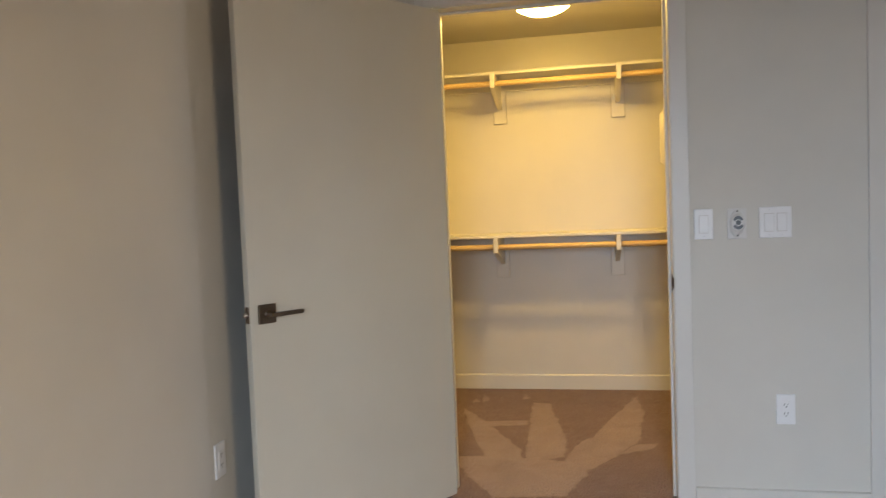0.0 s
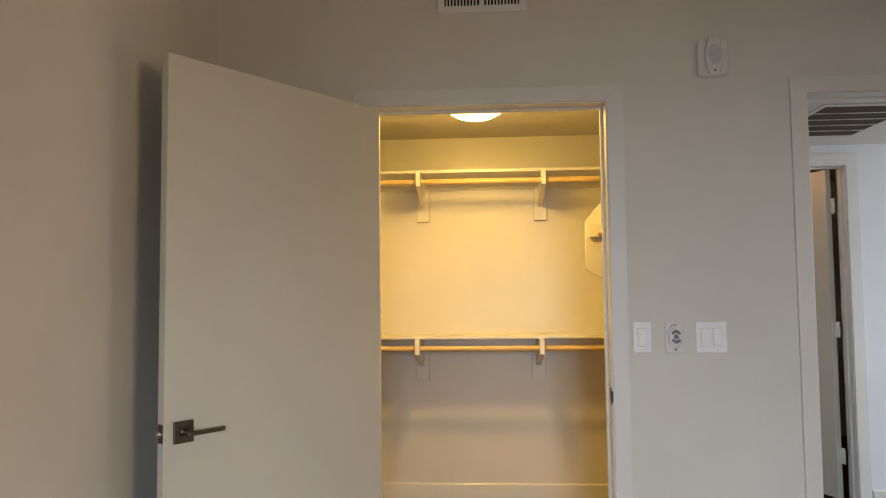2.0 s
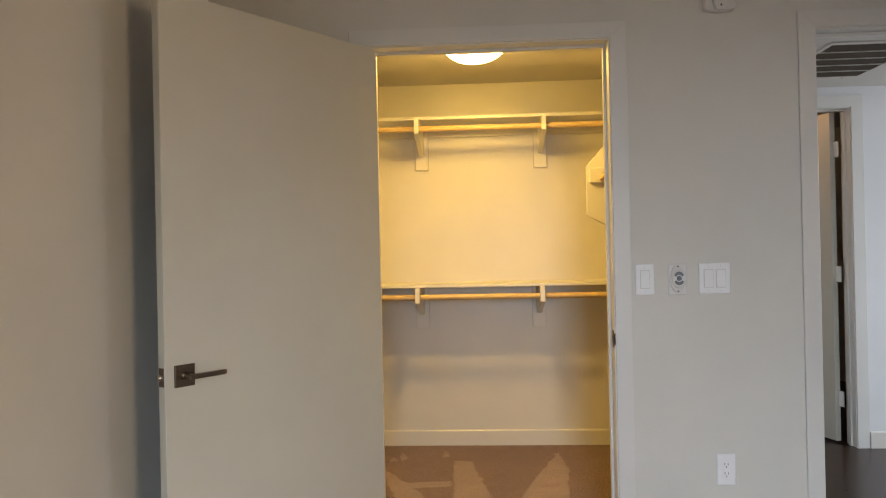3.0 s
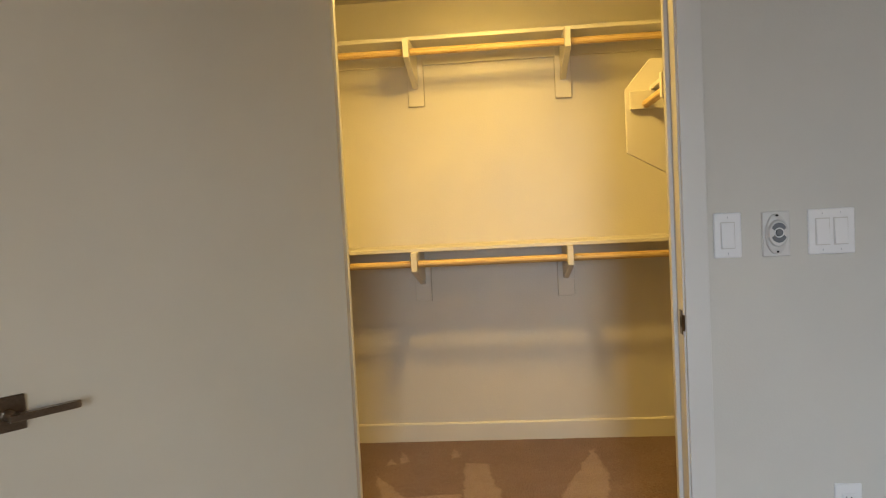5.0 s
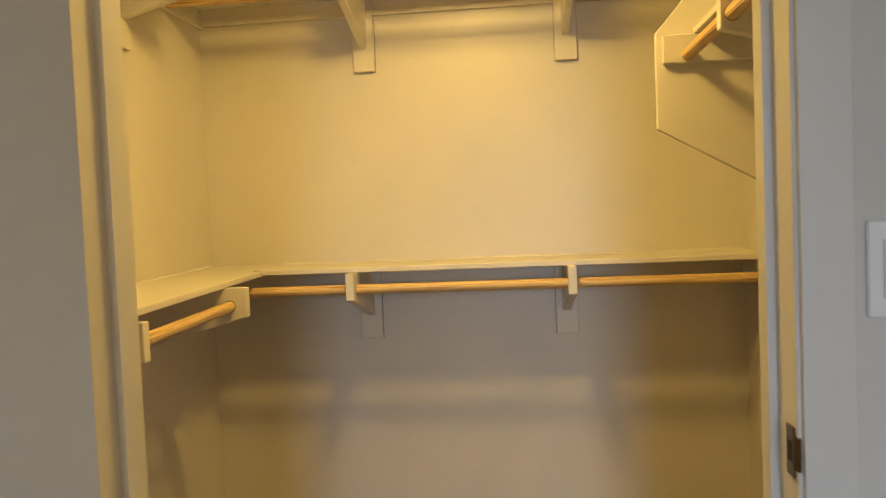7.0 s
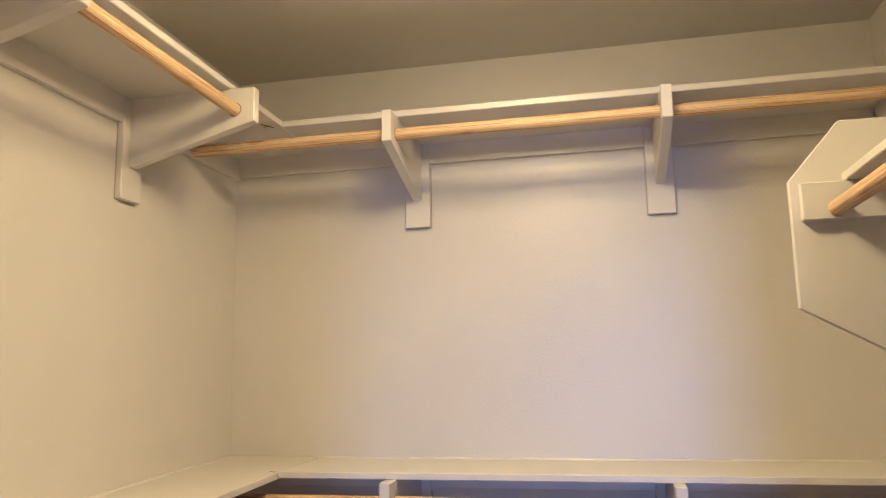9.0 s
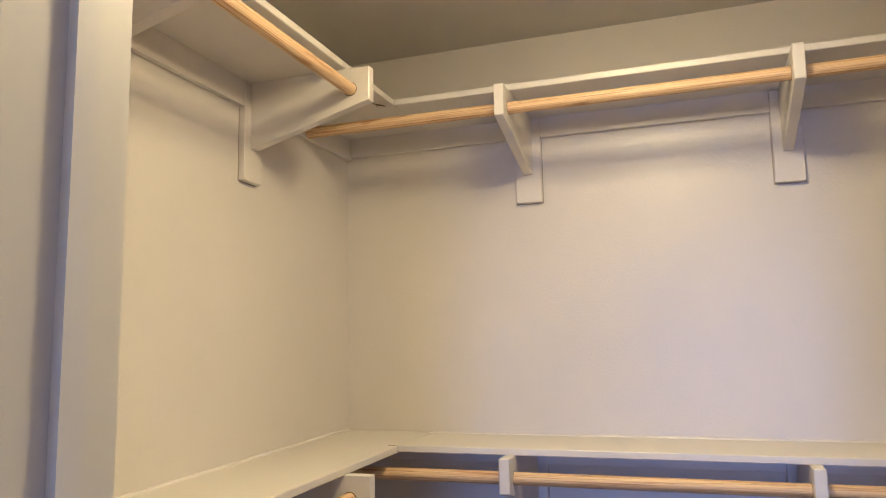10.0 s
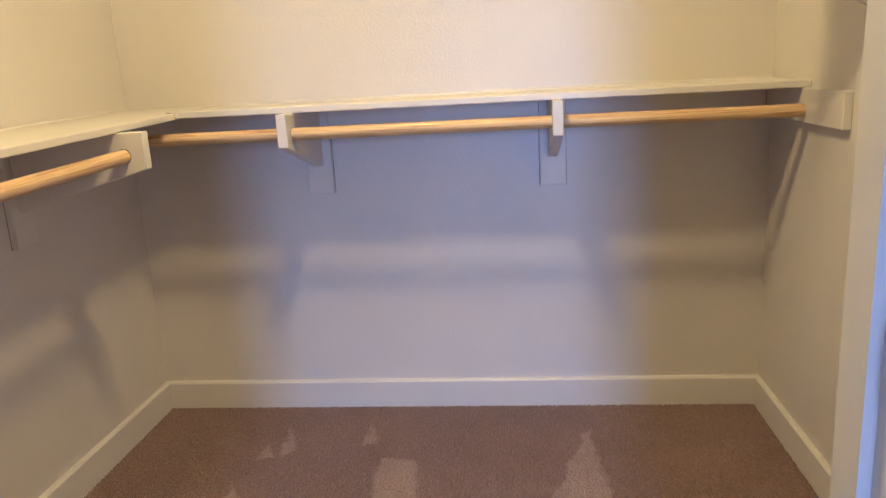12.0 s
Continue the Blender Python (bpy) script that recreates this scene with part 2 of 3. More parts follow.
def lathe(profile, n=32, m=None, bm=None):
    """Turns a profile of (radius, height) about local z."""
    bm = bm or bmesh.new()
    rings = []
    for r, h in profile:
        if r < 1e-6:
            rings.append([bm.verts.new((0, 0, h))])
        else:
            rings.append([bm.verts.new((r * math.cos(2 * math.pi * i / n), r * math.sin(2 * math.pi * i / n), h)) for i in range(n)])
    for a, b in zip(rings, rings[1:]):
        for i in range(n):
            j = (i + 1) % n
            q = [a[i % len(a)], a[j % len(a)], b[j % len(b)], b[i % len(b)]]
            q = list(dict.fromkeys(q))
            if len(q) > 2:
                bm.faces.new(q)
    bmesh.ops.recalc_face_normals(bm, faces=bm.faces)
    if m is not None:
        bm.transform(m)
    return bm


def mesh(name, bm, material, smooth=False):
    data = bpy.data.meshes.new(name)
    bm.to_mesh(data)
    bm.free()
    data.materials.append(material)
    if smooth:
        data.shade_smooth()
        data.set_sharp_from_angle(angle=radians(35))
    return data


def part(name, bm, material, parent, label="", m=None, smooth=False):
    ob = new(name, mesh(name, bm, material, smooth))
    ob.parent = parent
    if m is not None:
        ob.matrix_basis = m
    return tagged(ob, label)


def single(name, bm, material, label, category="", group="", kind="", m=None, smooth=False):
    ob = new(name, mesh(name, bm, material, smooth))
    if m is not None:
        ob.matrix_basis = m
    return tagged(ob, label, category, group, kind)


def thing(name, m, label, category, group="", kind=""):
    ob = new(name)
    ob.empty_display_size = 0.1
    ob.matrix_basis = m
    return tagged(ob, label, category, group, kind)


def structure(name, bm, material, label):
    return single(name, bm, material, label, kind="structure")


# ---- the shell ----
XL, XR, Y0, YF = -1.19, 3.3, -0.2, 5.575      # bedroom
CX0, CX1, CY0, CY1, CZ = -1.152, 0.885, 5.712, 7.448, 2.328   # closet
JL, JR, HEAD = -0.537, 0.394, 2.062           # closet doorway
DL, DR, HEAD2 = 1.178, 2.09, 2.072            # hall doorway
HX1, HY1, HZ = 4.3, 7.33, 2.205               # hall
TOP = 2.78
structure("wall_front", boxes((XL - 0.15, JL - 0.02, YF, CY0, -0.03, TOP), (JL - 0.02, JR + 0.02, YF, CY0, HEAD + 0.02, TOP), (JR + 0.02, DL - 0.02, YF, CY0, -0.03, TOP),
                              (DL - 0.02, DR + 0.02, YF, CY0, HEAD2 + 0.02, TOP), (DR + 0.02, HX1 + 0.12, YF, CY0, -0.03, TOP)), M_WALL, "warm grey painted bedroom wall with two doorways")
structure("wall_left", boxes((XL - 0.15, XL, Y0 - 0.15, YF, -0.03, TOP)), M_WALL, "warm grey painted bedroom side wall")
WX0, WX1, WZ0, WZ1 = -0.25, 0.75, 0.6, 2.3       # bedroom window
structure("wall_back", boxes((XL, WX0, Y0 - 0.15, Y0, -0.03, TOP), (WX1, XR, Y0 - 0.15, Y0, -0.03, TOP), (WX0, WX1, Y0 - 0.15, Y0, -0.03, WZ0), (WX0, WX1, Y0 - 0.15, Y0, WZ1, TOP)), M_WALL, "painted bedroom wall with the window")
SY0, SY1, SZ0, SZ1 = 0.5, 2.0, 0.9, 2.5       # side window
structure("wall_right", boxes((XR, XR + 0.15, Y0 - 0.15, SY0, -0.03, TOP), (XR, XR + 0.15, SY1, YF, -0.03, TOP), (XR, XR + 0.15, SY0, SY1, -0.03, SZ0), (XR, XR + 0.15, SY0, SY1, SZ1, TOP)), M_WALL, "painted bedroom wall with side window")
structure("ceiling_bedroom", boxes((XL - 0.15, XR + 0.15, Y0 - 0.15, CY0, TOP, TOP + 0.12)), M_CEIL, "plain painted bedroom ceiling")
structure("wall_closet_left", boxes((CX0 - 0.12, CX0, CY0, CY1 + 0.12, -0.03, CZ)), M_CLOSET, "cream painted closet side wall")
structure("wall_closet_back", boxes((CX0, CX1, CY1, CY1 + 0.12, -0.03, CZ)), M_CLOSET, "cream painted closet back wall")
structure("wall_closet_right", boxes((CX1, CX1 + 0.11, CY0, CY1 + 0.12, -0.03, CZ)), M_CLOSET, "cream painted closet side wall")
structure("ceiling_closet", boxes((CX0 - 0.12, CX1 + 0.11, CY0, CY1 + 0.12, CZ, CZ + 0.1)), M_CEIL, "low painted closet ceiling")
structure("wall_closet_front", boxes((CX0, JL - 0.02, CY0, CY0 + 0.004, 0, CZ), (JR + 0.02, CX1, CY0, CY0 + 0.004, 0, CZ), (JL - 0.02, JR + 0.02, CY0, CY0 + 0.004, HEAD + 0.02, CZ)), M_CLOSET, "cream painted inner face of closet front wall")

# carpet backing under bedroom and closet
structure("floor", boxes((XL, XR, Y0, YF + 0.06, -0.03, -0.004), (CX0, CX1, YF + 0.06, CY1, -0.03, -0.004)), M_CARPET, "tan carpet on bedroom and closet floor")

# jambs, stops, casings
def mitred(e, x0, x1, head, a, b, left=0.063, w=0.063, rev=0.005):
    """Flat casing round an opening, mitred at the corners."""
    p, q, h = x0 - rev, x1 + rev, head + rev
    part("casing", prism(((p - left, 0), (p, 0), (p, h), (p - left, h + w)), "y", a, b, 0.0007), M_TRIM, e, "flat off-white painted casing")
    part("casing", prism(((q, 0), (q + w, 0), (q + w, h + w), (q, h)), "y", a, b, 0.0007), M_TRIM, e, "flat off-white painted casing")
    # flat grey strip stands in for the shadow line between casing and wall
    part("joint", boxes((q + w, q + w + 0.0016, b - 0.0012, b, 0.07, h + w)), M_GROOVE, e, "thin grey strip for the shaded groove beside the casing")
    if left > 0.07:
        part("joint", boxes((p - left - 0.003, p - left, b - 0.002, b, 0.07, h + w)), M_JOINT, e, "open dark joint beside the casing")
    part("casing_head", prism(((p, h), (q, h), (q + w, h + w), (p - left, h + w)), "y", a, b, 0.0007), M_TRIM, e)


def doorway(name, x0, x1, head, label, both=False, left=0.063):
    e = thing(name, pose(0, 0, 0), label, "door frame", kind="structure")
    part("jamb", boxes((x0 - 0.018, x0, YF - 0.002, CY0 + 0.002, 0, head + 0.018), bevel=0.001), M_TRIM, e)
    part("jamb", boxes((x1, x1 + 0.018, YF - 0.002, CY0 + 0.002, 0, head + 0.018), bevel=0.001), M_TRIM, e)
    part("jamb_head", boxes((x0, x1, YF - 0.002, CY0 + 0.002, head, head + 0.018), bevel=0.001), M_TRIM, e)
    s0, s1, s2 = YF + 0.068, YF + 0.096, 0.011
    part("door_stop", prism(((x0, s0), (x0 + s2, s0), (x0 + s2, s1), (x0 + s2 * 0.4, s1 + 0.006), (x0, s1 + 0.006)), "z", 0, head), M_TRIM, e)
    part("door_stop", prism(((x1, s0), (x1 - s2, s0), (x1 - s2, s1), (x1 - s2 * 0.4, s1 + 0.006), (x1, s1 + 0.006)), "z", 0, head), M_TRIM, e)
    part("door_stop", boxes((x0 + s2, x1 - s2, s0, s1, head - s2, head), bevel=0.001), M_TRIM, e)
    for a, b in ((YF - 0.012, YF), (CY0 + 0.004, CY0 + 0.016)) if both else ((YF - 0.012, YF),):
        mitred(e, x0, x1, head, a, b, left)
    return e


frame_closet = doorway("door_frame_closet", JL, JR, HEAD, "off-white painted door frame round the closet opening", True, 0.078)
doorway("door_frame_hall", DL, DR, HEAD2, "off-white painted door frame of opening to the hall")
strike = part("strike_plate", boxes((JR - 0.0025, JR, YF + 0.006, YF + 0.032, 0.864, 0.930), bevel=0.0008), M_BRONZE, frame_closet, "dark metal strike plate")
part("strike_lip", prism(((JR - 0.0025, YF + 0.006), (JR, YF + 0.006), (JR + 0.004, YF - 0.004), (JR + 0.0015, YF - 0.0055)), "z", 0.875, 0.919, 0.0006), M_BRONZE, strike)
# near-black patch on the plate, painted as the shade in the latch hole
part("latch_hole_shade", boxes((JR - 0.0032, JR - 0.0027, YF + 0.012, YF + 0.025, 0.884, 0.910)), M_DARK, strike)


def baseboard(name, x0, x1, y0, y1, h=0.098, mat=None, out="-y"):
    """A flat board with an eased top edge on the side named by out."""
    c, d = 0.006, (0.007 if h > 0.09 else 0.003)
    if out == "-y":
        bm = prism(((y0, -0.004), (y0, h - d), (y0 + c, h), (y1, h), (y1, -0.004)), "x", x0, x1)
    elif out == "x":
        bm = prism(((x1, -0.004), (x1, h - d), (x1 - c, h), (x0, h), (x0, -0.004)), "y", y0, y1)
    else:
        bm = prism(((x0, -0.004), (x0, h - d), (x0 + c, h), (x1, h), (x1, -0.004)), "y", y0, y1)
    return structure(name, bm, mat or M_SHELF, "flat off-white painted baseboard")


T = 0.015
baseboard("baseboard_closet_back", CX0 + T, CX1 - T, CY1 - T, CY1)
baseboard("baseboard_closet_left", CX0, CX0 + T, CY0 + 0.02, CY1, out="x")
baseboard("baseboard_closet_right", CX1 - T, CX1, CY0 + 0.02, CY1, out="-x")
baseboard("baseboard_front_middle", JR + 0.07, DL - 0.07, YF - T, YF, 0.07)
baseboard("baseboard_front_left", XL + T, JL - 0.07, YF - T, YF, 0.07)
baseboard("baseboard_left", XL, XL + T, Y0, YF, 0.07, out="x")

# ---- bedroom window ----
win = thing("window_1", pose(0, 0, 0), "white framed two-pane bedroom window", "window", kind="structure")
part("window_frame", boxes((WX0, WX0 + 0.05, Y0 - 0.12, Y0 - 0.04, WZ0, WZ1), (WX1 - 0.05, WX1, Y0 - 0.12, Y0 - 0.04, WZ0, WZ1), (WX0 + 0.05, WX1 - 0.05, Y0 - 0.12, Y0 - 0.04, WZ0, WZ0 + 0.05),
                           (WX0 + 0.05, WX1 - 0.05, Y0 - 0.12, Y0 - 0.04, WZ1 - 0.05, WZ1), (0.23, 0.27, Y0 - 0.12, Y0 - 0.04, WZ0 + 0.05, WZ1 - 0.05)), M_TRIM, win)
for a, b in ((WX0 + 0.05, 0.23), (0.27, WX1 - 0.05)):
    pane = part("pane", boxes((a, b, Y0 - 0.085, Y0 - 0.079, WZ0 + 0.05, WZ1 - 0.05)), M_GLASS, win)
    pane.visible_shadow = False
side = thing("window_2", pose(0, 0, 0), "white framed bedroom side window", "window", kind="structure")
part("window_frame", boxes((XR + 0.05, XR + 0.12, SY0, SY0 + 0.05, SZ0, SZ1), (XR + 0.05, XR + 0.12, SY1 - 0.05, SY1, SZ0, SZ1), (XR + 0.05, XR + 0.12, SY0 + 0.05, SY1 - 0.05, SZ0, SZ0 + 0.05), (XR + 0.05, XR + 0.12, SY0 + 0.05, SY1 - 0.05, SZ1 - 0.05, SZ1)), M_TRIM, side)
pane = part("pane", boxes((XR + 0.08, XR + 0.086, SY0 + 0.05, SY1 - 0.05, SZ0 + 0.05, SZ1 - 0.05)), M_GLASS, side)
pane.visible_shadow = False
structure("ground", boxes((-400, 400, -400, 400, -3.3, -3.0)), M_GROUND, "dull ground outside far below the window")

# ---- hall beyond the second doorway ----
structure("floor_hall", boxes((CX1 + 0.11, HX1 + 0.12, YF + 0.062, 9.6, -0.03, 0.0)), M_WOODFLOOR, "dark stained wood hall floor")
structure("ceiling_hall", boxes((CX1 + 0.11, HX1 + 0.12, CY0, HY1, HZ, HZ + 0.1)), M_CEIL, "low hall ceiling")
FX0, FX1, FH = 1.25, 2.128, 2.075
structure("wall_hall_far", boxes((CX1 + 0.11, FX0 - 0.02, HY1, HY1 + 0.12, 0, HZ + 0.1), (FX1 + 0.02, HX1 + 0.12, HY1, HY1 + 0.12, 0, HZ + 0.1), (FX0 - 0.02, FX1 + 0.02, HY1, HY1 + 0.12, FH + 0.02, HZ + 0.1)), M_HALL, "cool white hall wall with a doorway")
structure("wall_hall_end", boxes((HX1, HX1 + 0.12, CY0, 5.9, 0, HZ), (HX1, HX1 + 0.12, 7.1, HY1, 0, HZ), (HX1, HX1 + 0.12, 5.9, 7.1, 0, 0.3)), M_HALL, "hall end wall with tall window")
structure("wall_far_room", boxes((CX1 + 0.11, CX1 + 0.2, HY1 + 0.12, 9.6, 0, 2.3), (HX1, HX1 + 0.12, HY1 + 0.12, 9.6, 0, 2.3), (CX1 + 0.11, HX1 + 0.12, 9.6, 9.7, 0, 2.3)), M_WALL, "dim walls of the room beyond")
structure("ceiling_far_room", boxes((CX1 + 0.11, HX1 + 0.12, HY1 + 0.12, 9.7, 2.3, 2.4)), M_CEIL, "ceiling of the room beyond")
far = thing("door_frame_far", pose(0, 0, 0), "white painted frame of the far hall doorway", "door frame", kind="structure")
part("jamb", boxes((FX1, FX1 + 0.018, HY1 - 0.002, HY1 + 0.122, 0, FH + 0.018), bevel=0.001), M_TRIM, far)
part("jamb", boxes((FX0 - 0.018, FX0, HY1 - 0.002, HY1 + 0.122, 0, FH + 0.018), bevel=0.001), M_TRIM, far)
part("jamb_head", boxes((FX0, FX1, HY1 - 0.002, HY1 + 0.122, FH, FH + 0.018), bevel=0.001), M_TRIM, far)
part("door_stop", boxes((FX1 - 0.011, FX1, HY1 + 0.045, HY1 + 0.08, 0, FH), bevel=0.001), M_TRIM, far)
part("door_stop", boxes((FX0, FX1 - 0.011, HY1 + 0.045, HY1 + 0.08, FH - 0.011, FH), bevel=0.001), M_TRIM, far)
mitred(far, FX0, FX1, FH, HY1 - 0.012, HY1, 0.07, 0.07)
baseboard("baseboard_hall", FX1 + 0.08, HX1, HY1 - T, HY1, 0.1)

FD = 0.86
fd = thing("far_door", pose(FX1 - 0.03, HY1 + 0.128, 0, 0, 0, 180 - 74), "flush painted hall door standing half open", "door")
part("slab", boxes((0.004, FD, -0.002, 0.036, 0.012, FH - 0.004), bevel=0.0015), M_DOOR, fd)
for z in (0.277, 1.057, 1.836):
    part("hinge", boxes((-0.036, 0.0036, 0.004, 0.012, z - 0.048, z + 0.048), bevel=0.001), M_TRIM, fd, "painted hinge leaf")

# return-air grille in the hall ceiling
g = thing("return_air_grille", pose(1.80, 6.66, HZ), "white ceiling return grille over a brown filter", "vent")
part("filter", boxes((-0.225, 0.225, -0.35, 0.35, -0.006, -0.001)), M_FILTER, g, "brown dusty filter")
part("frame", boxes((-0.245, -0.225, -0.385, 0.385, -0.008, 0), (0.225, 0.245, -0.385, 0.385, -0.008, 0), (-0.225, 0.225, -0.385, -0.35, -0.008, 0), (-0.225, 0.225, 0.35, 0.385, -0.008, 0), bevel=0.001), M_CEIL, g)
for i in range(1, 5):
    yy = -0.35 + 0.7 * i / 5
    part("bar", boxes((-0.225, 0.225, yy - 0.003, yy + 0.003, -0.010, -0.006)), M_CEIL, g)
part("screw", lathe(((0, -0.002), (0.005, -0.002), (0.006, 0)), 12), M_STEEL, g, m=pose(0.15, 0.365, -0.012))

# ---- closet door, standing open ----
DT, DW, DH = 0.035, 0.914, 2.037
door = thing("closet_door", pose(-0.553, 5.553, 0, 0, 0, -124.5), "flush beige painted closet door standing wide open", "door")
slab = part("slab", boxes((-0.02, DW, 0.0, DT, 0.012, 0.012 + DH), bevel=0.0018), M_DOOR, door)
HZ1 = 0.897


def handle(side, yface):
    """Square rose with a flat lever. side is +1 or -1 along the door's normal."""
    s = side
    rx = DW - 0.062
    lo, hi = sorted((yface, yface + s * 0.009))
    rose = part("rose", boxes((rx - 0.033, rx + 0.033, lo, hi, HZ1 - 0.033, HZ1 + 0.033), bevel=0.0015), M_BRONZE, door, "square bronze rose")
    part("spindle", lathe(((0.0, 0), (0.0125, 0), (0.0125, 0.004), (0.010, 0.006), (0.010, 0.040), (0.0, 0.040)), 20, pose(rx, yface + s * 0.009, HZ1, -90 * s, 0, 0)), M_BRONZE, rose, smooth=True)
    lo, hi = sorted((yface + s * 0.040, yface + s * 0.056))
    part("lever", prism(((rx + 0.013, lo), (rx + 0.013, hi), (rx - 0.106, hi), (rx - 0.113, hi - 0.002), (rx - 0.1175, (lo + hi) / 2 + 0.003), (rx - 0.1175, (lo + hi) / 2 - 0.003), (rx - 0.113, lo + 0.002), (rx - 0.106, lo)), "z", HZ1 - 0.0068, HZ1 + 0.0068, 0.0015), M_BRONZE, rose, "flat bronze lever")
    return rose


handle(1, DT)
handle(-1, 0.0)
latch = part("latch_plate", boxes((DW - 0.0002, DW + 0.0016, 0.005, 0.030, HZ1 - 0.028, HZ1 + 0.028), bevel=0.0005), M_BRONZE, door, "bronze latch face plate")
part("latch_bolt", lathe(((0.0105, 0), (0.0105, 0.009), (0.008, 0.0135), (0.0, 0.0155)), 16, pose(DW + 0.0012, 0.0175, HZ1, 0, 90, 0)), M_STEEL, latch, "rounded steel bolt", smooth=True)
for z in (0.25, 1.03, 1.83):
    part("hinge", lathe(((0, -0.05), (0.006, -0.05), (0.006, 0.05), (0, 0.05)), 12, pose(-0.002, -0.004, z)), M_BRONZE, door, "bronze hinge knuckle", smooth=True)

# ---- plates on the bedroom wall ----
def plate(name, cx, cz, w, label, category, depth=0.006, mat=None):
    """An Empty on the front wall with a bevelled cover plate; local x right, local z up, local -y out of the wall."""
    e = thing(name, pose(cx, YF, cz), label, category)
    part("cover_plate", boxes((-w / 2, w / 2, -depth, 0, -0.06, 0.06), bevel=0.0025), mat or M_WHITE, e)
    return e


def rocker(e, x):
    part("rocker_frame", boxes((x - 0.0185, x + 0.0185, -0.0075, -0.0055, -0.036, 0.036), bevel=0.0006), M_OFFWHITE, e)
    part("rocker", prism(((-0.0076, -0.033), (-0.0076, 0.033), (-0.0085, 0.033), (-0.0135, -0.033)), "x", x - 0.0162, x + 0.0162, 0.0006), M_WHITE, e)
    for z in (0.048, -0.048):
        screw = part("screw", lathe(((0, 0.0012), (0.0028, 0.001), (0.003, 0)), 10, pose(x, -0.006, z, 90, 0, 0)), M_WHITE, e)
        part("slot", boxes((x - 0.0006, x + 0.0006, -0.0076, -0.0071, z - 0.0026, z + 0.0026)), M_GREY, screw)


rocker(plate("light_switch", 0.5145, 1.127, 0.072, "white single rocker light switch beside the closet doorway", "switch"), 0)
two = plate("light_switch", 0.779, 1.1265, 0.118, "white double rocker light switch on bedroom wall", "switch")
rocker(two, -0.023)
rocker(two, 0.023)

sen = plate("fan_control", 0.6385, 1.1255, 0.071, "white plate holding an oval grey handset cradle", "wall control", mat=M_OFFWHITE)


def oval(rx, rz, depth, n=32):
    bm = lathe(((0, depth), (0.86, depth), (0.97, depth * 0.7), (1, 0)), n)
    bm.transform(Matrix.Diagonal((rx, rz, 1, 1)))
    bm.transform(pose(0, -0.006, 0, 90, 0, 0))
    return bm


def crescent(r0, r1, a0, a1, squash, y0, y1, n=14):
    """A sector of an oval ring, drawn out of the wall from y0 to y1."""
    angles = [radians(a0 + (a1 - a0) * i / n) for i in range(n + 1)]
    outer = [(r1 * math.cos(a), r1 * squash * math.sin(a)) for a in angles]
    inner = [(r0 * math.cos(a), r0 * math.sin(a)) for a in reversed(angles)]
    return prism(outer + inner, "y", y0, y1)


part("cradle", oval(0.0285, 0.054, 0.008), M_OFFWHITE, sen, "pale oval cradle", smooth=True)
part("handset", oval(0.0265, 0.037, 0.016), M_OFFWHITE, sen, "pale grey oval handset", m=pose(0.001, 0, 0.002), smooth=True)
for a0, a1 in ((28, 152), (208, 332)):
    part("button", crescent(0.0135, 0.0205, a0, a1, 1.28, -0.0238, -0.0215), M_SLATE, sen, "slate grey curved button", m=pose(0.002, 0, 0.004))
part("ring", oval(0.0132, 0.0132, 0.0185), M_WHITE, sen, "pale ring round the button", m=pose(0.002, 0, 0.004), smooth=True)
part("dial_gap", oval(0.0112, 0.0112, 0.0195), M_DARK, sen, m=pose(0.002, 0, 0.004), smooth=True)
part("dial", oval(0.0098, 0.0098, 0.0215), M_SLATE, sen, "round slate grey button", m=pose(0.002, 0, 0.004), smooth=True)
for z in (0.049, -0.046):
    part("screw", lathe(((0, 0.0125), (0.0028, 0.0125), (0.003, 0)), 10, pose(0, -0.006, z, 90, 0, 0)), M_DARK, sen)


def outlet(name, m, label):
    e = thing(name, m, label, "outlet")
    part("cover_plate", boxes((-0.035, 0.035, -0.006, 0, -0.06, 0.06), bevel=0.0025), M_WHITE, e)
    part("receptacle", boxes((-0.0165, 0.0165, -0.0085, -0.0055, -0.0335, 0.0335), bevel=0.001), M_WHITE, e)
    # near-black slivers on the face paint the shade inside the slots
    for z in (0.018, -0.018):
        for x, h in ((-0.0062, 0.0045), (0.0062, 0.0038)):
            part("slot", boxes((x - 0.0011, x + 0.0011, -0.0089, -0.0086, z - h + 0.003, z + h + 0.003)), M_DARK, e)
        part("earth_slot", lathe(((0, 0.0003), (0.0026, 0.0003), (0.0026, 0)), 10, pose(0, -0.0086, z - 0.008, 90, 0, 0)), M_DARK, e)
    return e


outlet("wall_outlet", pose(0.807, YF, 0.392), "white duplex outlet low on bedroom wall")
outlet("wall_outlet", pose(XL, 4.79, 0.40, 0, 0, 90), "white duplex outlet on side wall beside the door")

# fire alarm sounder
al = thing("alarm_sounder", pose(0.814, YF, 2.224), "off-white alarm sounder high on bedroom wall", "alarm")
rim = [(0.058 * i / 6, 0.078 - 0.009 * (i / 6) ** 2) for i in range(-6, 7)]
part("backbox", prism(rim + [(x, -z) for x, z in reversed(rim)], "y", -0.030, 0, 0.004), M_OFFWHITE, al)
part("face", prism(((-0.020, 0.075), (0.020, 0.075), (0.027, 0.055), (0.034, 0.02), (0.034, -0.02), (0.027, -0.05), (0.018, -0.076), (-0.018, -0.076), (-0.027, -0.05), (-0.034, -0.02), (-0.034, 0.02), (-0.027, 0.055)), "y", -0.046, -0.029, 0.003), M_OFFWHITE, al, "raised waisted speaker face")
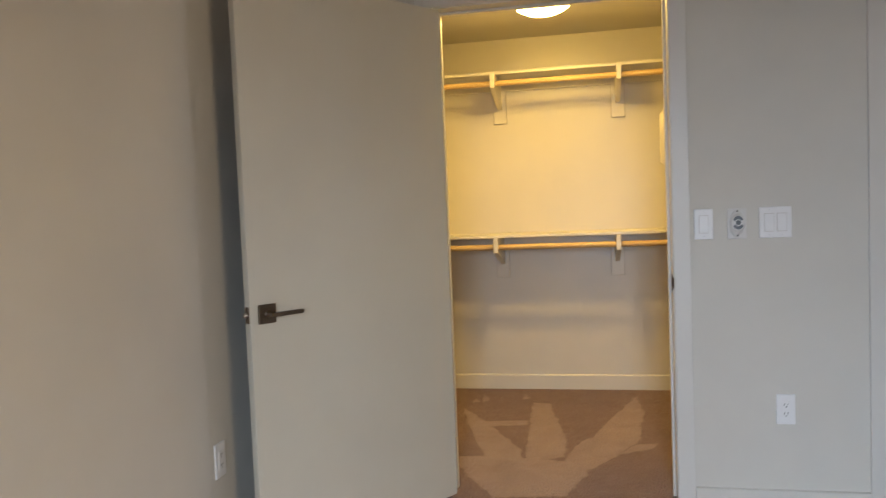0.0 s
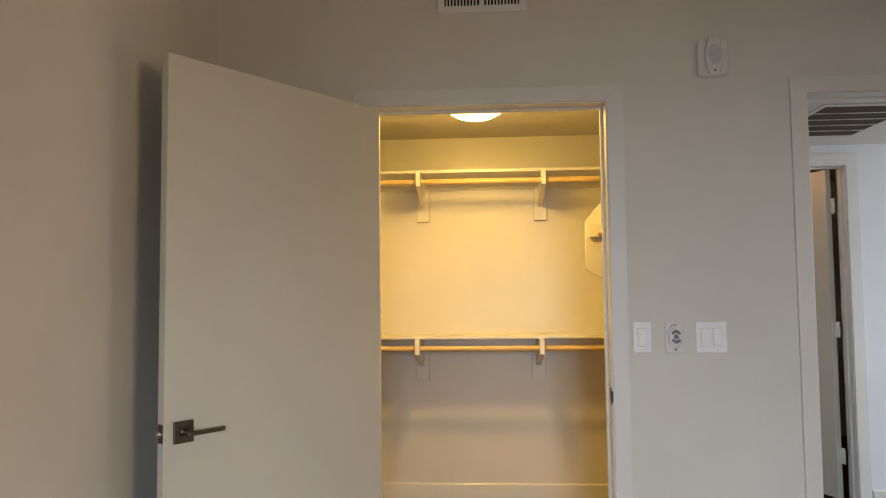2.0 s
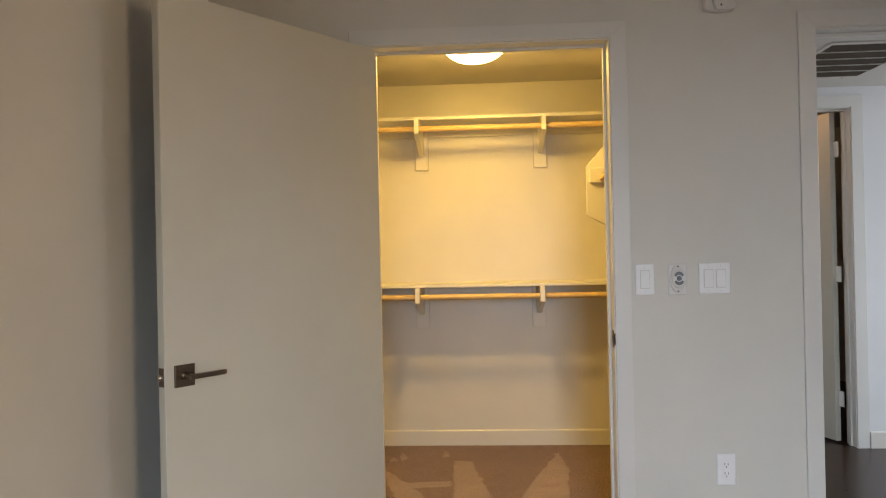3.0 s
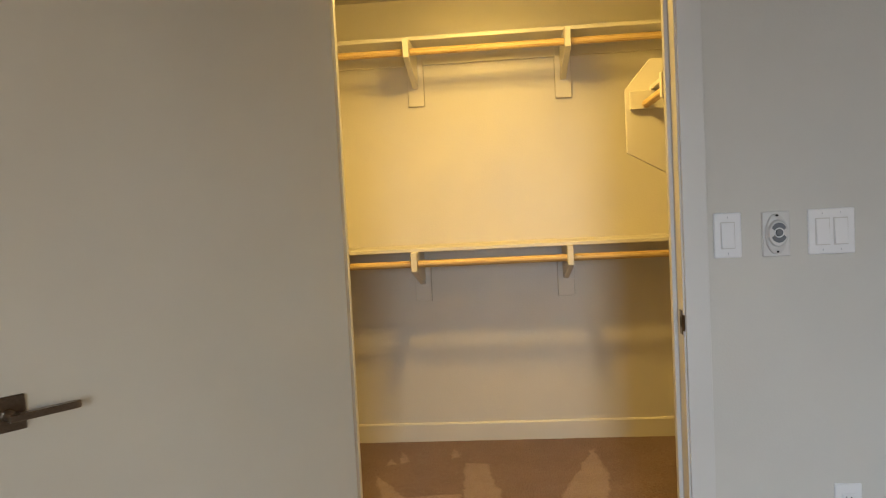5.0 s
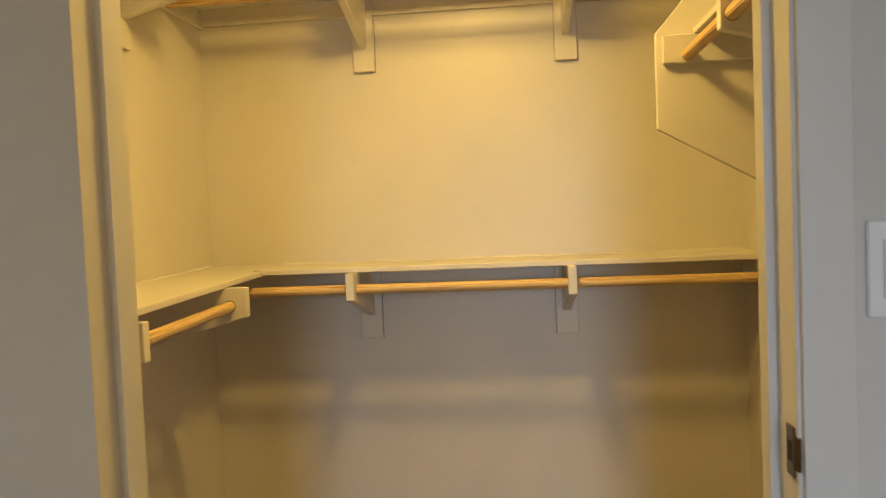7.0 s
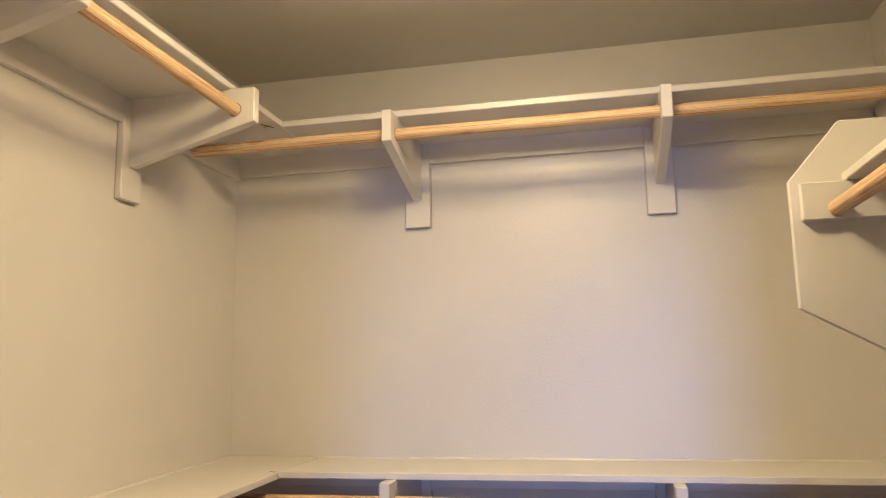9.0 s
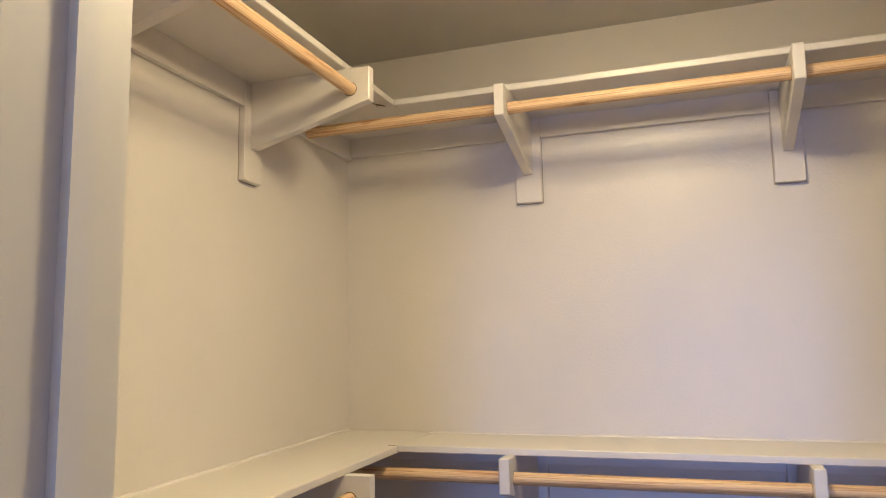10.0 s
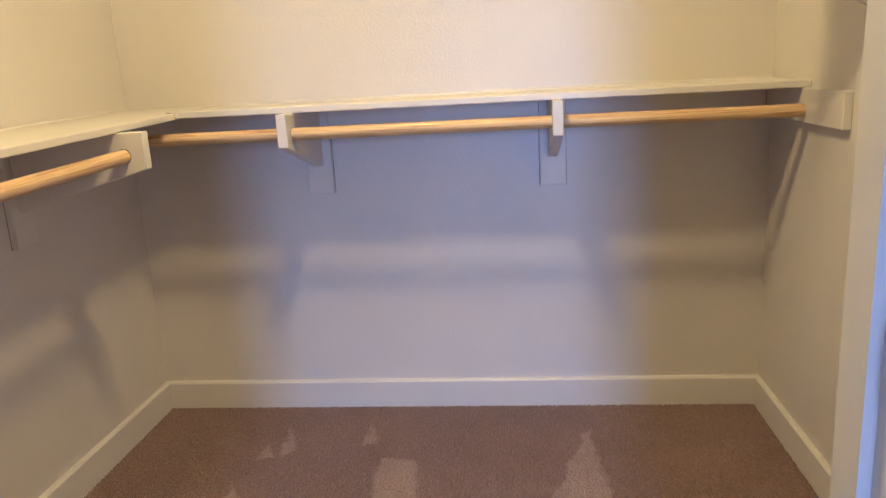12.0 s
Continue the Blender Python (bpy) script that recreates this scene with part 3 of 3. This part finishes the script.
disc = lathe(((0, 0.002), (0.027, 0.002), (0.029, 0)), 28)
disc.transform(Matrix.Diagonal((1, 1.38, 1, 1)))
disc.transform(pose(0, -0.046, 0.006, 90, 0, 0))
part("speaker_disc", disc, M_OFFWHITE, al, "oval speaker grille")
for i in range(11):
    z = (i - 5) * 0.0066
    half = 0.026 * math.sqrt(max(0.02, 1 - (z / 0.0365) ** 2))
    part("speaker_rib", boxes((-half, half, -0.0492, -0.0475, z + 0.0046, z + 0.0074)), M_GREY, al)
part("led", lathe(((0, 0.001), (0.0035, 0.001), (0.004, 0)), 12, pose(0, -0.046, -0.058, 90, 0, 0)), M_DARK, al)

# supply vent above the closet doorway
V0, V1, VZ0, VZ1 = -0.272, 0.087, 2.444, 2.66
ve = thing("air_vent", pose((V0 + V1) / 2, YF, (VZ0 + VZ1) / 2), "white steel supply vent with upright slats", "vent")
hw, hh = (V1 - V0) / 2, (VZ1 - VZ0) / 2
part("frame", boxes((-hw, -hw + 0.028, -0.009, 0, -hh, hh), (hw - 0.028, hw, -0.009, 0, -hh, hh), (-hw + 0.028, hw - 0.028, -0.009, 0, -hh, -hh + 0.028), (-hw + 0.028, hw - 0.028, -0.009, 0, hh - 0.028, hh), bevel=0.002), M_VENT, ve)
# flat near-black sheet painted as the shade behind the slats; no duct is modelled
part("slat_shade", boxes((-hw + 0.028, hw - 0.028, -0.0012, -0.0004, -hh + 0.028, hh - 0.028)), M_DARK, ve, "near-black sheet painting the shade behind the slats")
part("mullion", boxes((-0.010, 0.010, -0.008, -0.0015, -hh + 0.028, hh - 0.028)), M_VENT, ve)
sl = mesh("slat", boxes((-0.0028, 0.0028, -0.008, -0.0015, -hh + 0.028, hh - 0.028)), M_VENT)
inner = hw - 0.028
for side in (-1, 1):
    for i in range(10):
        o = new("slat", sl)
        o.parent = ve
        o.location = (side * (0.010 + (inner - 0.010) * (i + 0.9) / 10.6), 0, 0)
for sx in (-1, 1):
    part("screw", lathe(((0, 0.001), (0.003, 0.0008), (0.0032, 0)), 10, pose(sx * (hw - 0.012), -0.009, 0, 90, 0, 0)), M_GREY, ve)

# ---- closet lamp ----
lamp = thing("ceiling_lamp", pose(-0.137, 6.38, CZ), "flush dome ceiling lamp glowing warm yellow", "ceiling lamp")
part("base_ring", lathe(((0, 0), (0.172, 0), (0.175, -0.006), (0.175, -0.034), (0.168, -0.038), (0.160, -0.036), (0.0, -0.036)), 48), M_WHITE, lamp, smooth=True)
part("glass_dome", lathe([(0.163 * math.cos(a), -0.038 - 0.097 * math.sin(a)) for a in [i * math.pi / 20 for i in range(10)]] + [(0, -0.135)], 48), M_GLOW, lamp, "glowing frosted glass dome", smooth=True)

# ---- shelves, rods and brackets ----
ZU, ZM, ZR = 2.05, 1.031, 1.690      # undersides of the upper, middle and right shelves
SD, ST, RD = 0.305, 0.019, 0.0172    # shelf depth and thickness, rod radius
FIN, ROD = 0.372, 0.318               # bracket reach, rod's distance from the wall


def bracket(m, label, reach=FIN, rod=ROD, drop=0.275, low=0.185):
    """A plate on the wall and an arm; origin at the wall and the shelf's underside, local -y out of the wall."""
    e = thing("shelf_bracket", m, label, "bracket", "closet brackets")
    part("wall_plate", boxes((-0.041, 0.041, -0.019, 0, -drop, -0.0005), bevel=0.002), M_SHELF, e)
    part("joint", boxes((-0.0432, -0.0411, -0.0012, 0, -drop - 0.002, -0.075), (0.0411, 0.0432, -0.0012, 0, -drop - 0.002, -0.075), (-0.0411, 0.0411, -0.0012, 0, -drop - 0.002, -drop + 0.0005)), M_JOINT, e, "thin dark joint round the plate")
    arm = part("arm", prism(((-0.0182, 0.001), (-reach, 0.001), (-reach, -0.09), (-0.03, -low), (-0.0182, -low)), "x", -0.0142, 0.0142, 0.002), M_SHELF, e)
    # near-black discs on the arm paint the shade in the gap round the rod
    for s in (-1, 1):
        part("rod_gap_shade", lathe(((0, 0.0004), (RD + 0.0015, 0.0004), (RD + 0.0015, 0)), 20, pose(s * 0.0143, -rod, -0.057, 0, 90 * s, 0)), M_DARK, arm)
    return e


def sag(y):
    """Underside of the middle side shelf, which dips towards the door."""
    return 1.0355 + 0.0255 * (y - CY1)


BACK, LEFT, RIGHT = (lambda x, z: pose(x, CY1, z)), (lambda y, z: pose(CX0, y, z, 0, 0, 90)), (lambda y, z: pose(CX1, y, z, 0, 0, -90))
first = bracket(BACK(-0.504, ZU), "cream painted wooden shelf and rod bracket")
for m in (BACK(0.256, ZU), BACK(-0.517, ZM), BACK(0.229, ZM), LEFT(6.836, ZU), LEFT(6.185, ZU), LEFT(6.832, sag(6.832)), LEFT(6.20, sag(6.20))):
    copy_thing(first, m)
bracket(RIGHT(6.335, ZR), "cream painted wooden bracket under the side shelf", 0.372, 0.345)


L, BEAD = 0.017, 0.006


def shelf(m, x0, x1, y0, y1, label, ledgers, wall, deep=0.072):
    """A board on ledger strips that are let into the gaps between the bracket plates."""
    e = thing("closet_shelf", m, label, "shelf", "closet shelves")
    part("board", boxes((x0, x1, y0, y1, 0, ST), bevel=0.0022), M_SHELF, e)
    arc = [radians(90 * i / 6) for i in range(7)]
    if wall == "back":
        bead = prism([(y1, ST)] + [(y1 - BEAD * math.cos(a), ST + BEAD * math.sin(a)) for a in arc], "x", x0, x1)
    elif wall == "left":
        bead = prism([(x0, ST)] + [(x0 + BEAD * math.cos(a), ST + BEAD * math.sin(a)) for a in arc], "y", y0, y1)
    else:
        bead = prism([(x1, ST)] + [(x1 - BEAD * math.cos(a), ST + BEAD * math.sin(a)) for a in arc], "y", y0, y1)
    part("caulk_bead", bead, M_BEAD, e, "glossy bead of caulk along the wall", smooth=True)
    for a, b, c, d in ledgers:
        part("ledger", boxes((a, b, c, d, -deep, 0.001), bevel=0.001), M_SHELF, e, "painted strip fixed to the wall")
    return e


def spans(start, end, centres):
    """The gaps between plates along a wall."""
    edges = [start] + [v for c in centres for v in (c - 0.0415, c + 0.0415)] + [end]
    return list(zip(edges[::2], edges[1::2]))


E4 = 0.0006
for z, word, xs in ((ZU, "upper", (-0.504, 0.256)), (ZM, "middle", (-0.517, 0.229))):
    shelf(pose(0, 0, z), CX0 + SD + E4, CX1, CY1 - SD, CY1, "cream painted %s shelf along closet back wall" % word,
          [(a, b, CY1 - L, CY1) for a, b in spans(CX0 + L, CX1 - 0.022, xs)], "back", 0.064)
shelf(pose(0, 0, ZU), CX0, CX0 + SD, CY0 + 0.02, CY1, "cream painted upper shelf along closet side wall",
      [(CX0, CX0 + L, a, b) for a, b in spans(CY0 + 0.02, CY1, (6.185, 6.836))], "left")
shelf(pose(0, CY1, sag(CY1), math.degrees(math.atan(0.0255)), 0, 0), CX0, CX0 + SD, CY0 + 0.02 - CY1, 0, "cream painted middle shelf dipping slightly along side wall",
      [(CX0, CX0 + L, a - CY1, b - CY1) for a, b in spans(CY0 + 0.02, CY1, (6.20, 6.832))], "left")
shelf(pose(0, 0, ZR), CX1 - 0.325, CX1, CY0 + 0.02, 6.772, "short cream painted shelf ending at a panel",
      [(CX1 - L, CX1, a, b) for a, b in spans(CY0 + 0.02, 6.75, (6.335,))], "right")


def rod(a, b, label):
    """A pine dowel from a to b."""
    a, b = Vector(a), Vector(b)
    ln = (b - a).length
    bm = lathe([(0, 0), (RD - 0.001, 0), (RD, 0.001)] + [(RD, 0.001 + (ln - 0.002) * i / 6) for i in range(1, 7)] + [(RD - 0.001, ln), (0, ln)], 24, pose(0, 0, 0, 0, 90, 0))
    q = (b - a).to_track_quat("X", "Z").to_matrix().to_4x4()
    single("hanging_rod", bm, M_PINE, label, "rod", "closet rods", m=Matrix.Translation(a) @ q, smooth=True)


for z, word in ((ZU, "upper"), (ZM, "middle")):
    rod((CX0 + 0.02, CY1 - ROD, z - 0.057), (CX1 - 0.021, CY1 - ROD, z - 0.057), "pine hanging rod through the %s back brackets" % word)
    za, zb = (z, z) if z == ZU else (sag(CY0), sag(6.85))
    rod((CX0 + ROD, CY0 + 0.03, za - 0.057), (CX0 + ROD, 6.8425, zb - 0.057), "pine hanging rod through the %s side brackets" % word)
rod((CX1 - 0.345, CY0 + 0.03, ZR - 0.057), (CX1 - 0.345, 6.757, ZR - 0.057), "pine hanging rod under the short side shelf")

# rod supports flat on the side walls
single("rod_support", boxes((CX1 - 0.021, CX1, 6.89, CY1 - 0.018, ZM - 0.09, ZM - 0.0005), bevel=0.002), M_SHELF, "cream painted board carrying the rod end", "rod support", "rod supports")
single("rod_support", prism(((CY1 - 0.018, ZU - 0.0005), (CY1 - FIN, ZU - 0.0005), (CY1 - FIN, ZU - 0.09), (CY1 - 0.018, ZU - 0.20)), "x", CX1 - 0.021, CX1, 0.002), M_SHELF, "cream painted angled board carrying the rod end", "rod support", "rod supports")

# end panel of the short side shelf
ep = thing("shelf_end_panel", pose(0, 6.772, 0), "cream painted angled end panel carrying shelf and rod", "shelf panel")
part("panel", prism(((0.457, 1.433), (0.457, 1.699), (0.563, 1.822), (CX1, 1.822), (CX1, 1.189)), "y", 0.0, 0.019, 0.002), M_SHELF, ep)
part("cleat", boxes((0.474, CX1 - 0.018, -0.019, -0.0005, ZR - 0.079, ZR - 0.0005), bevel=0.002), M_SHELF, ep, "short cleat with the rod socket")

# ---- carpet pile ----
def pile(x0, x1, y0, y1, step, seed):
    """Many small tufts standing on the backing."""
    rng = np.random.default_rng(seed)
    gx, gy = np.meshgrid(np.arange(x0, x1, step), np.arange(y0, y1, step))
    n = gx.size
    c = np.stack([gx.ravel(), gy.ravel(), np.zeros(n)], 1) + np.concatenate([rng.uniform(-0.5, 0.5, (n, 2)) * step, np.zeros((n, 1))], 1)
    a0 = rng.uniform(0, 6.28, n)
    r = step * rng.uniform(0.9, 1.2, n)
    vs = []
    for k in range(3):
        a = a0 + k * 2.0944
        vs.append(c + np.stack([np.cos(a) * r, np.sin(a) * r, np.full(n, -0.0014)], 1))
    tip = c + np.stack([rng.normal(0, 0.0015, n), rng.normal(-0.0008, 0.0015, n), rng.uniform(0.0006, 0.0018, n)], 1)
    verts = np.stack(vs + [tip], 1).reshape(-1, 3)
    base = np.arange(n)[:, None] * 4
    faces = np.concatenate([base + np.array([[0, 1, 3]]), base + np.array([[1, 2, 3]]), base + np.array([[2, 0, 3]])], 0)
    data = bpy.data.meshes.new("carpet_pile")
    data.from_pydata(verts.tolist(), [], faces.tolist())
    data.materials.append(M_CARPET)
    return tagged(new("carpet_pile", data), "tan cut pile carpet with vacuum marks", "carpet", kind="stuff")


pile(CX0 + T, CX1 - T, CY0 - 0.02, CY1 - T, 0.0075, 3)
pile(JL + 0.012, JR - 0.012, YF - 0.35, CY0 - 0.02, 0.009, 4)

# bent wires left at the corners of two shelves
def wire_clip(place, points, label, thick):
    data = bpy.data.curves.new("wire_clip", "CURVE")
    data.dimensions, data.bevel_depth, data.bevel_resolution = "3D", thick, 2
    sp = data.splines.new("BEZIER")
    sp.bezier_points.add(len(points) - 1)
    for p, co in zip(sp.bezier_points, points):
        p.co, p.handle_left_type, p.handle_right_type = co, "AUTO", "AUTO"
    data.materials.append(M_BRONZE)
    tagged(new("wire_clip", data), label, "wire").location = place


wire_clip((-0.895, 7.105, ZU - 0.001), ((-0.006, 0, 0.002), (0.014, -0.010, -0.006), (0.034, 0.004, -0.010), (0.016, 0.008, -0.004), (0.004, 0.004, -0.006)), "tiny bent dark wire under the upper shelf corner", 0.0014)
wire_clip((-0.878, 7.146, sag(7.146) + ST + 0.001), ((0.004, 0, 0), (0.012, 0.006, 0.0005), (0.018, -0.003, 0.0005), (0.026, 0.003, 0.0)), "tiny bent dark wire on the middle shelf joint", 0.0007)
